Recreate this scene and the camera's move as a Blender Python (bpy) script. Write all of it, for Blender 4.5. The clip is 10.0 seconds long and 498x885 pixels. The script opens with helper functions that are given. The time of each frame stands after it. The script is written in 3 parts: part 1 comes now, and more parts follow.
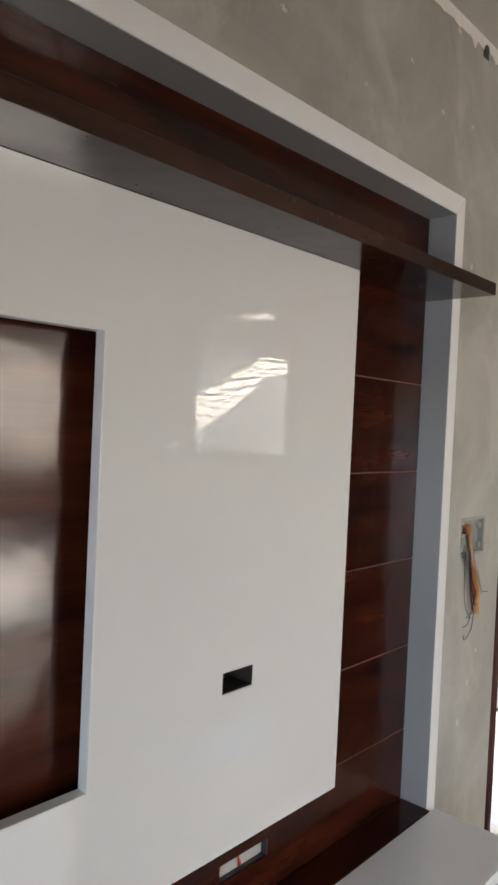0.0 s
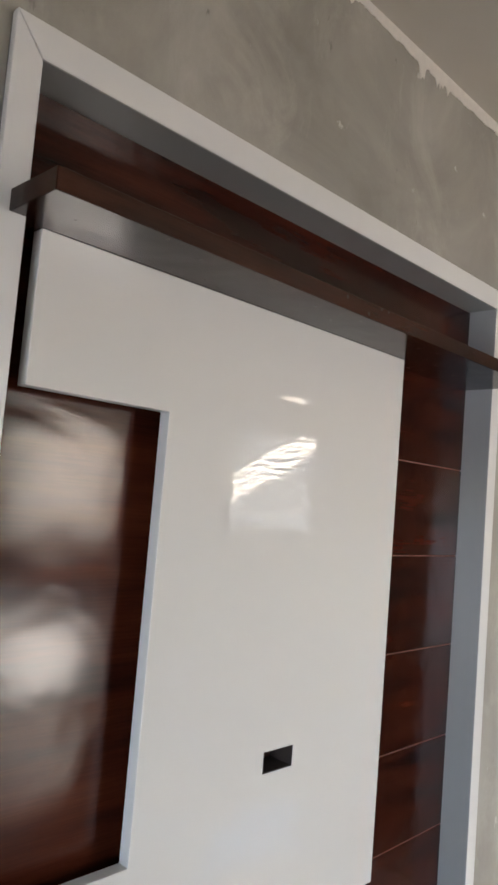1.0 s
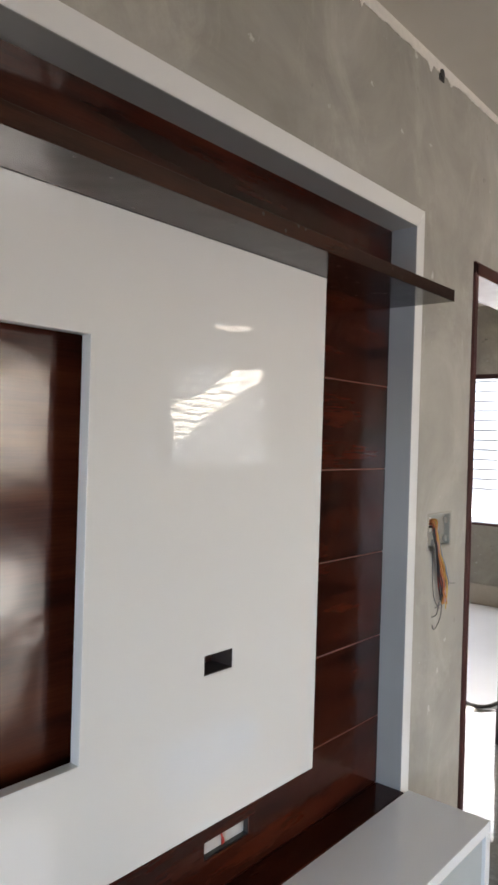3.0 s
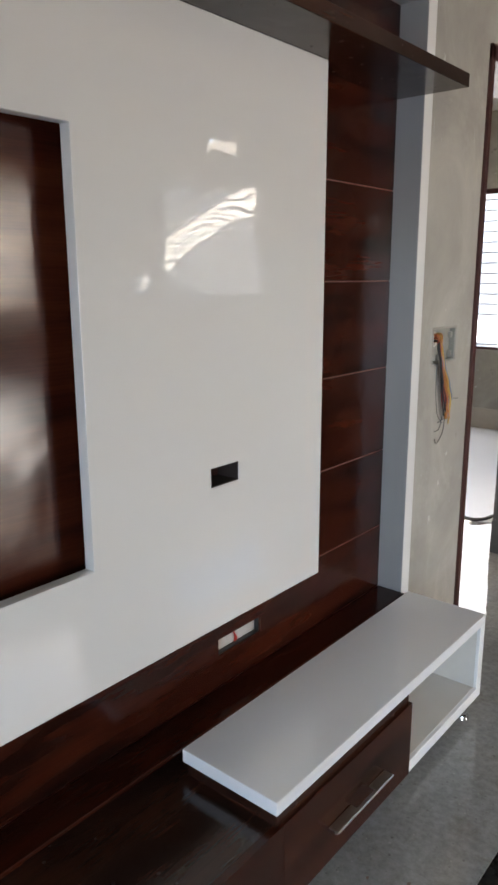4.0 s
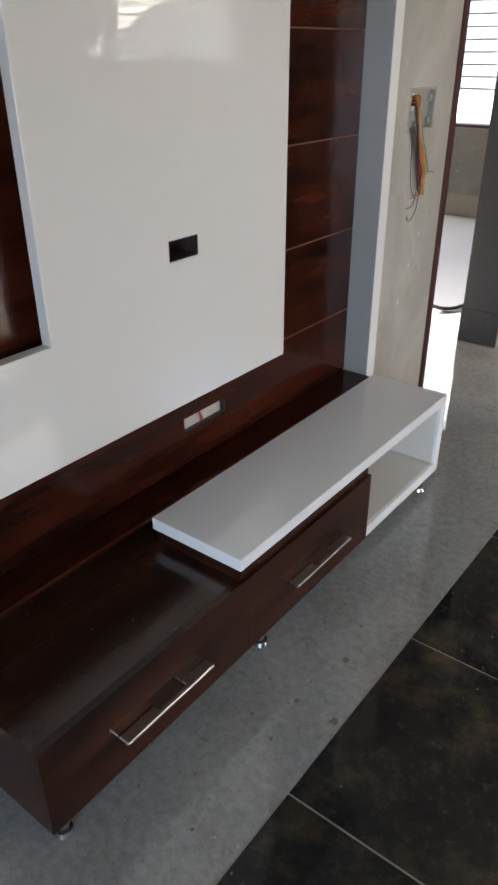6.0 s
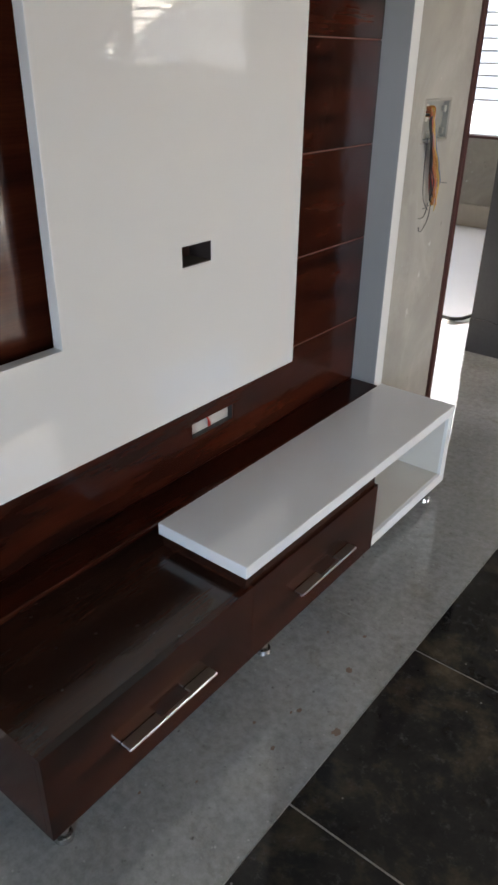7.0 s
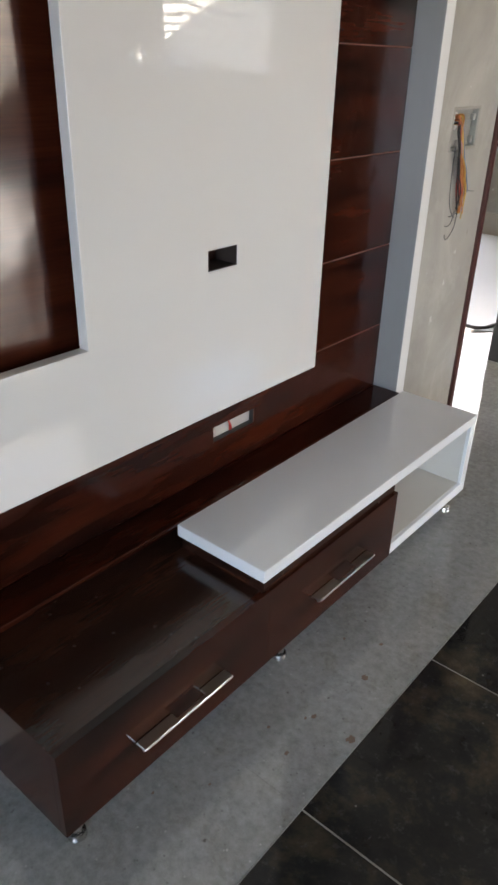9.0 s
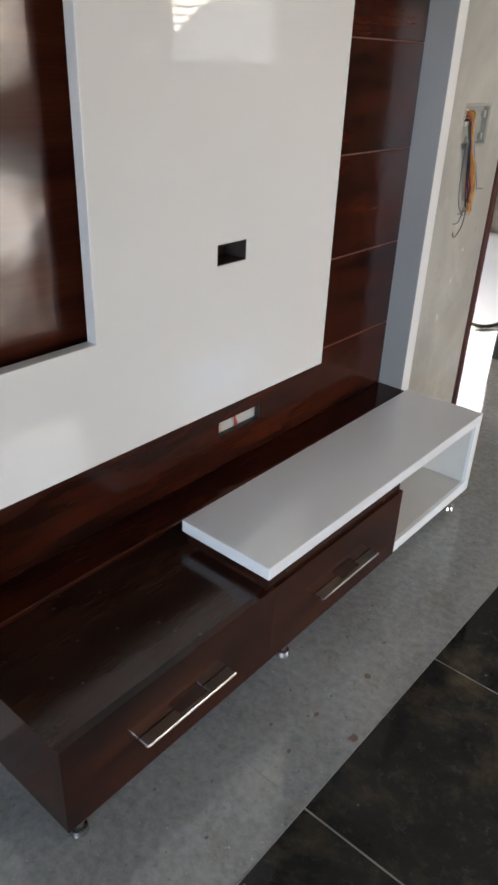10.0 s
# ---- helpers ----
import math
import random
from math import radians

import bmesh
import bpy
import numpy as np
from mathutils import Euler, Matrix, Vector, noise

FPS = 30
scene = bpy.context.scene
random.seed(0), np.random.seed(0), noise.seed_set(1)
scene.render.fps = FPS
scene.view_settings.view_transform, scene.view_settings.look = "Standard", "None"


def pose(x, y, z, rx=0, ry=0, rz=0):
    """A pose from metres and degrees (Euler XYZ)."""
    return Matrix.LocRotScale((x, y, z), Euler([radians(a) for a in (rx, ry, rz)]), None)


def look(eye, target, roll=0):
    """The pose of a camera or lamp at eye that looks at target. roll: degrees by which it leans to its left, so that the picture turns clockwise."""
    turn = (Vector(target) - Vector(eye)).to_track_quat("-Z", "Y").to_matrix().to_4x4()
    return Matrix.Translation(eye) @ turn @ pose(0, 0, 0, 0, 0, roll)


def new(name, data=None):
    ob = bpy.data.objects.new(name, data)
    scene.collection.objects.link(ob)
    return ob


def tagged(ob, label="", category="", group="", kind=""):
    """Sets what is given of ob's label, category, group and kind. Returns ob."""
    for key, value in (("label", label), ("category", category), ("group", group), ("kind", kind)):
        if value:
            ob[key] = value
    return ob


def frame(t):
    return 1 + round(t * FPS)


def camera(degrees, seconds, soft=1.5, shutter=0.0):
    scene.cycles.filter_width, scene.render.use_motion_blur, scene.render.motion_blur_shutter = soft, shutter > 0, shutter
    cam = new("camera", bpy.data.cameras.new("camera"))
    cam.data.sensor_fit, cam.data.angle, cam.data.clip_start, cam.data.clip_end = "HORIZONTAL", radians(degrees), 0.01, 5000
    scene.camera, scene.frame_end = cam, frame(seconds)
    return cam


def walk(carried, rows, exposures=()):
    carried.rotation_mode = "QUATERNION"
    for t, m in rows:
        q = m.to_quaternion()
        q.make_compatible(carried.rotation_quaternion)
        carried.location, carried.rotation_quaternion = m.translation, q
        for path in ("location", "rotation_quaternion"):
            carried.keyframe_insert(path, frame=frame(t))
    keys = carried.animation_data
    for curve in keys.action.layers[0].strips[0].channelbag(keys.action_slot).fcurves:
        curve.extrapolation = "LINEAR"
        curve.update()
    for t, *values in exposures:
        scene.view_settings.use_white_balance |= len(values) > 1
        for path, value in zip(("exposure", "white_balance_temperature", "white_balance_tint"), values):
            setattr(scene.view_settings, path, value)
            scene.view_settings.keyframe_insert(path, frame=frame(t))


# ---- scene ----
cam = camera(38.4, 10.0, soft=2.8)
PATH = [
    (0, (1.122, -0.005, 1.616), (-0.217, 1.48, 1.569), 2.6),
    (0.5, (1.117, -0.063, 1.618), (-0.205, 1.433, 1.733), 3.7),
    (1, (1.132, -0.092, 1.616), (-0.269, 1.326, 1.779), 4.7),
    (1.5, (1.144, -0.112, 1.625), (-0.25, 1.3, 1.873), 4.8),
    (2, (1.162, -0.126, 1.614), (-0.232, 1.279, 1.898), 4.6),
    (2.5, (1.189, -0.116, 1.6), (-0.152, 1.352, 1.819), 3.2),
    (2.7, (1.203, -0.101, 1.588), (-0.11, 1.402, 1.723), 2.3),
    (3.8, (1.172, -0.082, 1.525), (-0.081, 1.434, 1.161), 0.2),
    (4, (1.162, -0.06, 1.503), (-0.086, 1.436, 1.051), -0.2),
    (4.5, (1.162, -0.037, 1.479), (-0.042, 1.433, 0.856), -0.4),
    (5, (1.176, -0.022, 1.438), (0.022, 1.38, 0.6), -1.2),
    (5.5, (1.187, -0.031, 1.436), (0.095, 1.341, 0.475), -1.2),
    (7, (1.168, -0.044, 1.44), (0.087, 1.343, 0.487), 1.0),
    (7.5, (1.158, -0.045, 1.442), (0.068, 1.334, 0.489), 1.6),
    (8, (1.16, -0.047, 1.44), (0.058, 1.325, 0.491), 1.8),
    (8.5, (1.159, -0.051, 1.44), (0.033, 1.306, 0.496), 1.7),
    (9, (1.165, -0.052, 1.441), (0.041, 1.307, 0.498), 1.6),
    (9.5, (1.156, -0.053, 1.441), (0.039, 1.307, 0.491), 1.8),
    (10, (1.144, -0.056, 1.439), (0.027, 1.3, 0.483), 2.5),
]
EXPOSURE = 3.35
walk(cam, [(t, look(eye, target, roll)) for t, eye, target, roll in PATH], [(0.0, EXPOSURE + 0.08, 7230, 14.6), (0.5, EXPOSURE + 0.31, 7130, 14.6), (2.7, EXPOSURE + 0.27, 7130, 14.6), (4.5, EXPOSURE + 0.07, 7030, 14.2), (7.6, EXPOSURE + 0.04, 7110, 14.7), (8.6, EXPOSURE + 0.25, 7110, 14.7), (10.0, EXPOSURE + 0.25, 7110, 14.7)])

# ---- light: one sun, the sky, and the sky's light in the openings ----
SUN_ELEVATION, SUN_FROM = 35.0, 244.2          # the sun stands over -x, a little to -y
world = bpy.data.worlds.new("sky")
scene.world = world
world.use_nodes = True
wn = world.node_tree.nodes
wl = world.node_tree.links
sky = wn.new("ShaderNodeTexSky")
sky.sky_type = 'NISHITA'
sky.sun_disc = False
sky.sun_elevation = radians(SUN_ELEVATION)
sky.sun_rotation = radians(SUN_FROM)
wn["Background"].inputs["Strength"].default_value = 0.18
wl.new(sky.outputs["Color"], wn["Background"].inputs["Color"])

sun = new("sun", bpy.data.lights.new("sun", 'SUN'))
sun.data.energy, sun.data.angle, sun.data.color = 5.0, radians(0.5), (1.0, 0.95, 0.87)
_az = radians(SUN_FROM)
_from = Vector((math.sin(_az) * math.cos(radians(SUN_ELEVATION)), math.cos(_az) * math.cos(radians(SUN_ELEVATION)), math.sin(radians(SUN_ELEVATION))))
sun.matrix_world = look(_from * 20, (0, 0, 0))


def window_light(name, centre, aim, wide, high, watts, colour, spread=180.0):
    """Sky light that comes in at an opening."""
    lamp = new(name, bpy.data.lights.new(name, 'AREA'))
    lamp.data.shape, lamp.data.size, lamp.data.size_y = 'RECTANGLE', wide, high
    lamp.data.energy, lamp.data.color = watts, colour
    lamp.data.spread = radians(spread)
    lamp.matrix_world = look(centre, aim)
    return lamp


ROOM_X, ROOM_S, ROOM_N, CEIL = 3.5, -2.3, 7.1, 2.995
FAR_X, FAR_S, FAR_N = -3.0, 1.2, 6.9
# south opening is assumed, unseen; its lamp is tilted to light low faces blue
window_light("assumed_light_south", (2.2, ROOM_S + 0.02, 0.95), (1.2, 2.0, 0.0), 1.3, 1.5, 2.2, (0.49, 0.685, 0.96), 84.0)
window_light("sky_light_door_low", (ROOM_X - 0.02, 2.72, 0.35), (0, 2.72, 0.35), 0.7, 0.5, 2.4, (0.98, 0.96, 0.92))
window_light("sky_light_door_high", (ROOM_X - 0.02, 2.8, 1.68), (0, 2.8, 1.68), 0.9, 0.78, 1.95, (1.0, 0.94, 0.86))
window_light("sky_light_far_room", (-1.75, FAR_N - 0.02, 1.55), (-1.75, 3, 1.0), 1.5, 1.4, 2.4, (0.95, 0.98, 1.0))


# ---- materials ----
def material(name, rough=0.5, metal=0.0):
    m = bpy.data.materials.new(name)
    m.use_nodes = True
    b = m.node_tree.nodes["Principled BSDF"]
    b.inputs["Roughness"].default_value = rough
    b.inputs["Metallic"].default_value = metal
    return m, m.node_tree.nodes, m.node_tree.links, b


def coords(n, l, scale=(1, 1, 1), scatter=0.0):
    """Object coordinates, stretched; scatter shifts them from object to object."""
    tc = n.new("ShaderNodeTexCoord")
    mp = n.new("ShaderNodeMapping")
    mp.inputs["Scale"].default_value = scale
    if scatter:
        oi = n.new("ShaderNodeObjectInfo")
        mu = n.new("ShaderNodeVectorMath")
        mu.operation = 'MULTIPLY'
        mu.inputs[1].default_value = (scatter, scatter * 0.7, scatter * 1.3)
        ad = n.new("ShaderNodeVectorMath")
        l.new(oi.outputs["Random"], mu.inputs[0])
        l.new(tc.outputs["Object"], ad.inputs[0])
        l.new(mu.outputs[0], ad.inputs[1])
        l.new(ad.outputs[0], mp.inputs["Vector"])
    else:
        l.new(tc.outputs["Object"], mp.inputs["Vector"])
    return mp.outputs["Vector"]


def place_coords(n):
    """World places, so that a pattern runs on from piece to piece."""
    return n.new("ShaderNodeNewGeometry").outputs["Position"]


def noise_tex(n, l, vec, scale, detail=4.0, rough=0.55, warp=0.0):
    t = n.new("ShaderNodeTexNoise")
    t.inputs["Scale"].default_value = scale
    t.inputs["Detail"].default_value = detail
    t.inputs["Roughness"].default_value = rough
    t.inputs["Distortion"].default_value = warp
    l.new(vec, t.inputs["Vector"])
    return t.outputs["Fac"]


def ramp(n, l, fac, stops):
    r = n.new("ShaderNodeValToRGB")
    e = r.color_ramp.elements
    while len(e) < len(stops):
        e.new(0.5)
    for k, (p, c) in enumerate(stops):
        e[k].position = p
        e[k].color = (*c, 1.0) if len(c) == 3 else c
    l.new(fac, r.inputs["Fac"])
    return r.outputs["Color"]


def mix(n, l, a, b, fac, mode='MIX'):
    m = n.new("ShaderNodeMix")
    m.data_type, m.blend_type = 'RGBA', mode
    for idx, val in ((6, a), (7, b), (0, fac)):
        if isinstance(val, (int, float)):
            m.inputs[idx].default_value = val
        elif isinstance(val, tuple):
            m.inputs[idx].default_value = (*val, 1.0)
        else:
            l.new(val, m.inputs[idx])
    return m.outputs[2]


def bump(n, l, b, height, strength, distance=0.002, onto=None):
    k = n.new("ShaderNodeBump")
    k.inputs["Strength"].default_value = strength
    k.inputs["Distance"].default_value = distance
    l.new(height, k.inputs["Height"])
    if onto is not None:
        l.new(onto, k.inputs["Normal"])
    l.new(k.outputs["Normal"], b.inputs["Normal"])
    return k.outputs["Normal"]


def value_range(n, l, fac, lo, hi):
    r = n.new("ShaderNodeMapRange")
    r.inputs["To Min"].default_value, r.inputs["To Max"].default_value = lo, hi
    l.new(fac, r.inputs["Value"])
    return r.outputs["Result"]


def gloss_white(name, colour, wave, ior=1.68):
    """High-gloss laminate, slightly wavy, with faint smears."""
    m, n, l, b = material(name, 0.06)
    v = coords(n, l)
    smear = noise_tex(n, l, coords(n, l, (1, 0.6, 1.5)), 2.2, 3)
    c = mix(n, l, colour, tuple(k * 0.95 for k in colour), smear)
    l.new(c, b.inputs["Base Color"])
    fine = noise_tex(n, l, v, 26, 5)
    l.new(value_range(n, l, fine, 0.002, 0.006), b.inputs["Roughness"])
    b.inputs["IOR"].default_value = ior
    if wave:
        big = noise_tex(n, l, coords(n, l, (1, 1, 1.6)), 7.0, 1.0, 0.4)
        bow = noise_tex(n, l, coords(n, l, (1, 1, 1.2)), 1.9, 0.0)
        first = bump(n, l, b, bow, 1.0, 0.006)
        bump(n, l, b, big, wave, 0.004, first)
    return m


def wood(name, dark, mid, light, rough, coat=0.0, along=(3, 0.9, 6), scatter=3.0, relief=0.06, ior=1.5, smudge=0.3, wave=0.0, dust_sheen=0.0):
    """Dark red-brown veneer with figure along its length."""
    m, n, l, b = material(name, rough)
    v = coords(n, l, along, scatter)
    fig = noise_tex(n, l, v, 2.6, 4, 0.5)
    c1 = ramp(n, l, fig, [(0.32, dark), (0.52, mid), (0.72, light)])
    fine = noise_tex(n, l, coords(n, l, (30, 1.6, 60), scatter), 5.0, 5, 0.65)
    g = ramp(n, l, fine, [(0.35, (0.62, 0.58, 0.56)), (0.62, (1.0, 1.0, 1.0))])
    c = mix(n, l, c1, g, 0.6, 'MULTIPLY')
    # grey film and spots: dirt on the shelf, painted reflection haze on the cabinet top
    if dust_sheen:
        film = noise_tex(n, l, coords(n, l, (1, 1, 1)), 6.0, 6, 0.65)
        c = mix(n, l, c, (0.17, 0.155, 0.135), value_range(n, l, film, 0.0, dust_sheen))
        vo = n.new("ShaderNodeTexVoronoi")
        vo.inputs["Scale"].default_value = 24.0
        l.new(coords(n, l), vo.inputs["Vector"])
        spots = ramp(n, l, vo.outputs["Distance"], [(0.06, (1, 1, 1)), (0.12, (0, 0, 0))])
        some = ramp(n, l, noise_tex(n, l, coords(n, l, (1, 1, 1)), 4.0, 2), [(0.42, (0, 0, 0)), (0.52, (1, 1, 1))])
        marks = mix(n, l, spots, some, 1.0, 'MULTIPLY')
        c = mix(n, l, c, (0.008, 0.006, 0.005), marks)
    l.new(c, b.inputs["Base Color"])
    smear = noise_tex(n, l, coords(n, l, (1.2, 1, 1)), 3.5, 4)
    dull = value_range(n, l, smear, rough * (1 - smudge), rough * (1 + smudge))
    if dust_sheen:
        dull = mix(n, l, dull, (0.6, 0.6, 0.6), marks)
    l.new(dull, b.inputs["Roughness"])
    b.inputs["IOR"].default_value = ior
    b.inputs["Coat Weight"].default_value = coat
    b.inputs["Coat Roughness"].default_value = rough * 0.5
    uneven = None
    if wave:
        uneven = bump(n, l, b, noise_tex(n, l, coords(n, l, (1, 1, 1.3), scatter), 5.5, 2.0, 0.45, 0.3), 1.0, wave)
    bump(n, l, b, fine, relief, 0.0006, uneven)
    return m


def plaster(name, a, c, patches=0.3, specks=True):
    """Bare cement plaster with trowel marks, lighter smears and white specks."""
    m, n, l, b = material(name, 0.85)
    v = coords(n, l)
    big = noise_tex(n, l, v, 1.7, 6, 0.62, 0.8)
    base = ramp(n, l, big, [(0.3, a), (0.7, c)])
    sweep = noise_tex(n, l, coords(n, l, (1, 1.2, 0.7)), 3.2, 8, 0.7, 0.6)
    sm = ramp(n, l, sweep, [(0.52, (0, 0, 0)), (0.72, (1, 1, 1))])
    base = mix(n, l, base, tuple(min(0.7, k * 1.28) for k in c), value_range(n, l, sm, 0.0, patches))
    damp = ramp(n, l, noise_tex(n, l, coords(n, l, (1, 1, 0.7)), 3.1, 5, 0.6, 0.4), [(0.6, (1, 1, 1)), (0.78, (0.8, 0.79, 0.77))])
    base = mix(n, l, base, damp, 1.0, 'MULTIPLY')
    if specks:
        vo = n.new("ShaderNodeTexVoronoi")
        vo.inputs["Scale"].default_value = 7.0
        l.new(v, vo.inputs["Vector"])
        ragged = n.new("ShaderNodeMath")
        l.new(vo.outputs["Distance"], ragged.inputs[0])
        l.new(value_range(n, l, noise_tex(n, l, v, 60, 3, 0.6), -0.16, 0.16), ragged.inputs[1])
        sp = ramp(n, l, ragged.outputs[0], [(0.03, (0.8, 0.8, 0.8)), (0.09, (0, 0, 0))])
        base = mix(n, l, base, (0.62, 0.6, 0.56), sp)
        pit = ramp(n, l, noise_tex(n, l, coords(n, l, (1, 1.6, 0.8)), 11.0, 4, 0.6), [(0.68, (0, 0, 0)), (0.76, (1, 1, 1))])
        base = mix(n, l, base, tuple(k * 0.62 for k in a), pit)
        scratch = ramp(n, l, noise_tex(n, l, coords(n, l, (1, 5, 1.2)), 9.0, 5, 0.6, 0.5), [(0.7, (0, 0, 0)), (0.75, (0.7, 0.7, 0.7))])
        base = mix(n, l, base, (0.55, 0.53, 0.49), scratch)
    l.new(base, b.inputs["Base Color"])
    grain = noise_tex(n, l, v, 95, 6, 0.7)
    both = mix(n, l, grain, sweep, 0.4)
    bump(n, l, b, both, 0.35, 0.003)
    return m


def tile_light():
    m, n, l, b = material("grey_vitrified_tile", 0.06)
    b.inputs["IOR"].default_value = 1.74
    v = place_coords(n)
    cl = noise_tex(n, l, v, 2.8, 7, 0.6, 0.9)
    c = ramp(n, l, cl, [(0.3, (0.27, 0.27, 0.26)), (0.7, (0.345, 0.342, 0.328))])
    grime = ramp(n, l, noise_tex(n, l, v, 9.0, 8, 0.75, 0.5), [(0.54, (0, 0, 0)), (0.75, (1, 1, 1))])
    c = mix(n, l, c, (0.17, 0.14, 0.105), value_range(n, l, grime, 0.0, 0.6))
    mott = ramp(n, l, noise_tex(n, l, v, 42.0, 6, 0.75), [(0.3, (0.7, 0.7, 0.7)), (0.7, (1.14, 1.14, 1.14))])
    c = mix(n, l, c, mott, 1.0, 'MULTIPLY')
    for scale, size, tone in ((16.0, 0.075, (0.07, 0.06, 0.05)), (37.0, 0.13, (0.12, 0.115, 0.105)), (29.0, 0.1, (0.5, 0.49, 0.46))):
        vo = n.new("ShaderNodeTexVoronoi")
        vo.inputs["Scale"].default_value = scale
        l.new(v, vo.inputs["Vector"])
        ragged = n.new("ShaderNodeMath")
        l.new(vo.outputs["Distance"], ragged.inputs[0])
        l.new(value_range(n, l, noise_tex(n, l, v, 110, 3, 0.6), -0.12, 0.12), ragged.inputs[1])
        c = mix(n, l, c, tone, ramp(n, l, ragged.outputs[0], [(0.0, (0.75, 0.75, 0.75)), (size, (0, 0, 0))]))
    l.new(c, b.inputs["Base Color"])
    haze = noise_tex(n, l, v, 7.0, 6, 0.7, 0.6)
    l.new(value_range(n, l, mix(n, l, haze, grime, 0.4), 0.02, 0.07), b.inputs["Roughness"])
    bump(n, l, b, noise_tex(n, l, v, 60, 4), 0.012, 0.001)
    return m


def tile_black():
    m, n, l, b = material("black_gold_marble_tile", 0.2)
    b.inputs["IOR"].default_value = 1.42
    v = coords(n, l, (1, 1, 1), 17.0)
    cl = noise_tex(n, l, v, 5.0, 10, 0.7, 0.25)
    c = ramp(n, l, cl, [(0.36, (0.009, 0.009, 0.010)), (0.5, (0.019, 0.018, 0.017)), (0.6, (0.05, 0.04, 0.028)), (0.74, (0.13, 0.097, 0.06))])
    dust_sheen = ramp(n, l, noise_tex(n, l, v, 34, 8, 0.8), [(0.55, (0, 0, 0)), (0.72, (1, 1, 1))])
    c = mix(n, l, c, (0.115, 0.115, 0.113), value_range(n, l, dust_sheen, 0.0, 0.5))
    vo = n.new("ShaderNodeTexVoronoi")
    vo.inputs["Scale"].default_value = 14.0
    l.new(v, vo.inputs["Vector"])
    c = mix(n, l, c, (0.3, 0.29, 0.27), ramp(n, l, vo.outputs["Distance"], [(0.0, (1, 1, 1)), (0.05, (0, 0, 0))]))
    l.new(c, b.inputs["Base Color"])
    haze = noise_tex(n, l, v, 6.0, 6, 0.7, 0.6)
    l.new(value_range(n, l, mix(n, l, haze, dust_sheen, 0.4), 0.02, 0.11), b.inputs["Roughness"])
    bump(n, l, b, noise_tex(n, l, v, 45, 4), 0.015, 0.001)
    return m


def plain(name, colour, rough, metal=0.0, vary=0.12, scale=12.0):
    m, n, l, b = material(name, rough, metal)
    f = noise_tex(n, l, coords(n, l), scale, 5, 0.6)
    c = mix(n, l, tuple(k * (1 - vary) for k in colour), tuple(min(1.0, k * (1 + vary)) for k in colour), f)
    l.new(c, b.inputs["Base Color"])
    l.new(value_range(n, l, f, rough * 0.8, min(1.0, rough * 1.2)), b.inputs["Roughness"])
    return m


def glass_clear():
    m, n, l, b = material("window_glass", 0.0)
    b.inputs["Transmission Weight"].default_value = 1.0
    b.inputs["IOR"].default_value = 1.45
    b.inputs["Base Color"].default_value = (0.97, 0.98, 0.98, 1)
    return m


PANEL = gloss_white("gloss_white_acrylic", (0.74, 0.72, 0.685), 0.17)
LAMINATE = gloss_white("white_laminate", (0.83, 0.84, 0.845), 0.0, 1.85)
FRAME_WHITE = plain("satin_white_laminate", (0.72, 0.71, 0.69), 0.32, vary=0.03)
WOOD = wood("rosewood_veneer", (0.01, 0.0028, 0.0018), (0.038, 0.0078, 0.0038), (0.062, 0.0128, 0.0055), 0.17, ior=1.34, smudge=0.15, relief=0.03, wave=0.0045)
WOOD_NICHE = wood("rosewood_veneer_niche", (0.028, 0.0065, 0.004), (0.064, 0.0145, 0.007), (0.1, 0.025, 0.012), 0.15, along=(3, 0.5, 5), relief=0.0, smudge=0.2, ior=1.36, wave=0.0022)
WOOD_UNIT = wood("rosewood_cabinet_veneer", (0.009, 0.003, 0.0018), (0.04, 0.0096, 0.0042), (0.064, 0.017, 0.0074), 0.15, ior=1.4, smudge=0.15)
# the film greys this top in place of the panel's reflection
WOOD_TOP = wood("rosewood_cabinet_top", (0.011, 0.0042, 0.0028), (0.033, 0.0105, 0.005), (0.05, 0.016, 0.008), 0.17, ior=1.5, smudge=0.15, dust_sheen=0.06)
WOOD_SHELF = wood("polished_rosewood_shelf", (0.013, 0.0042, 0.003), (0.032, 0.0085, 0.0038), (0.055, 0.0145, 0.0065), 0.17, ior=1.38, relief=0.02, smudge=0.5, wave=0.003, dust_sheen=0.05)
# lighter red-brown in the grooves paints the light their bevels catch
EDGE_BROWN = plain("light_groove_brown", (0.16, 0.068, 0.05), 0.6)
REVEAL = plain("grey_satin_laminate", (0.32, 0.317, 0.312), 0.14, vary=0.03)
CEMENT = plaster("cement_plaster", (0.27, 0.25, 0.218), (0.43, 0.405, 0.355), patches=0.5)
# darker copy of the same cement plaster, for walls hardly in view
CEMENT_DARK = plaster("cement_plaster_darker", (0.21, 0.195, 0.17), (0.27, 0.255, 0.225))
CEILING = plain("ceiling_white", (0.56, 0.515, 0.45), 0.9, vary=0.05, scale=2.5)
LIME = plain("lime_wash", (0.72, 0.68, 0.62), 0.9, vary=0.15, scale=40)
TILE_L, TILE_B = tile_light(), tile_black()
GROUT = plain("cement_grout", (0.42, 0.405, 0.38), 0.9)
JAMB = plain("red_brown_door_frame_paint", (0.06, 0.015, 0.012), 0.4)
CHROME = plain("chrome", (0.6, 0.6, 0.6), 0.22, 1.0, 0.02)
PULL_STEEL = plain("satin_chrome", (0.58, 0.56, 0.53), 0.3, 1.0, 0.04)
STEEL = plain("galvanised_steel", (0.3, 0.295, 0.265), 0.6, 0.2, 0.25, 30)
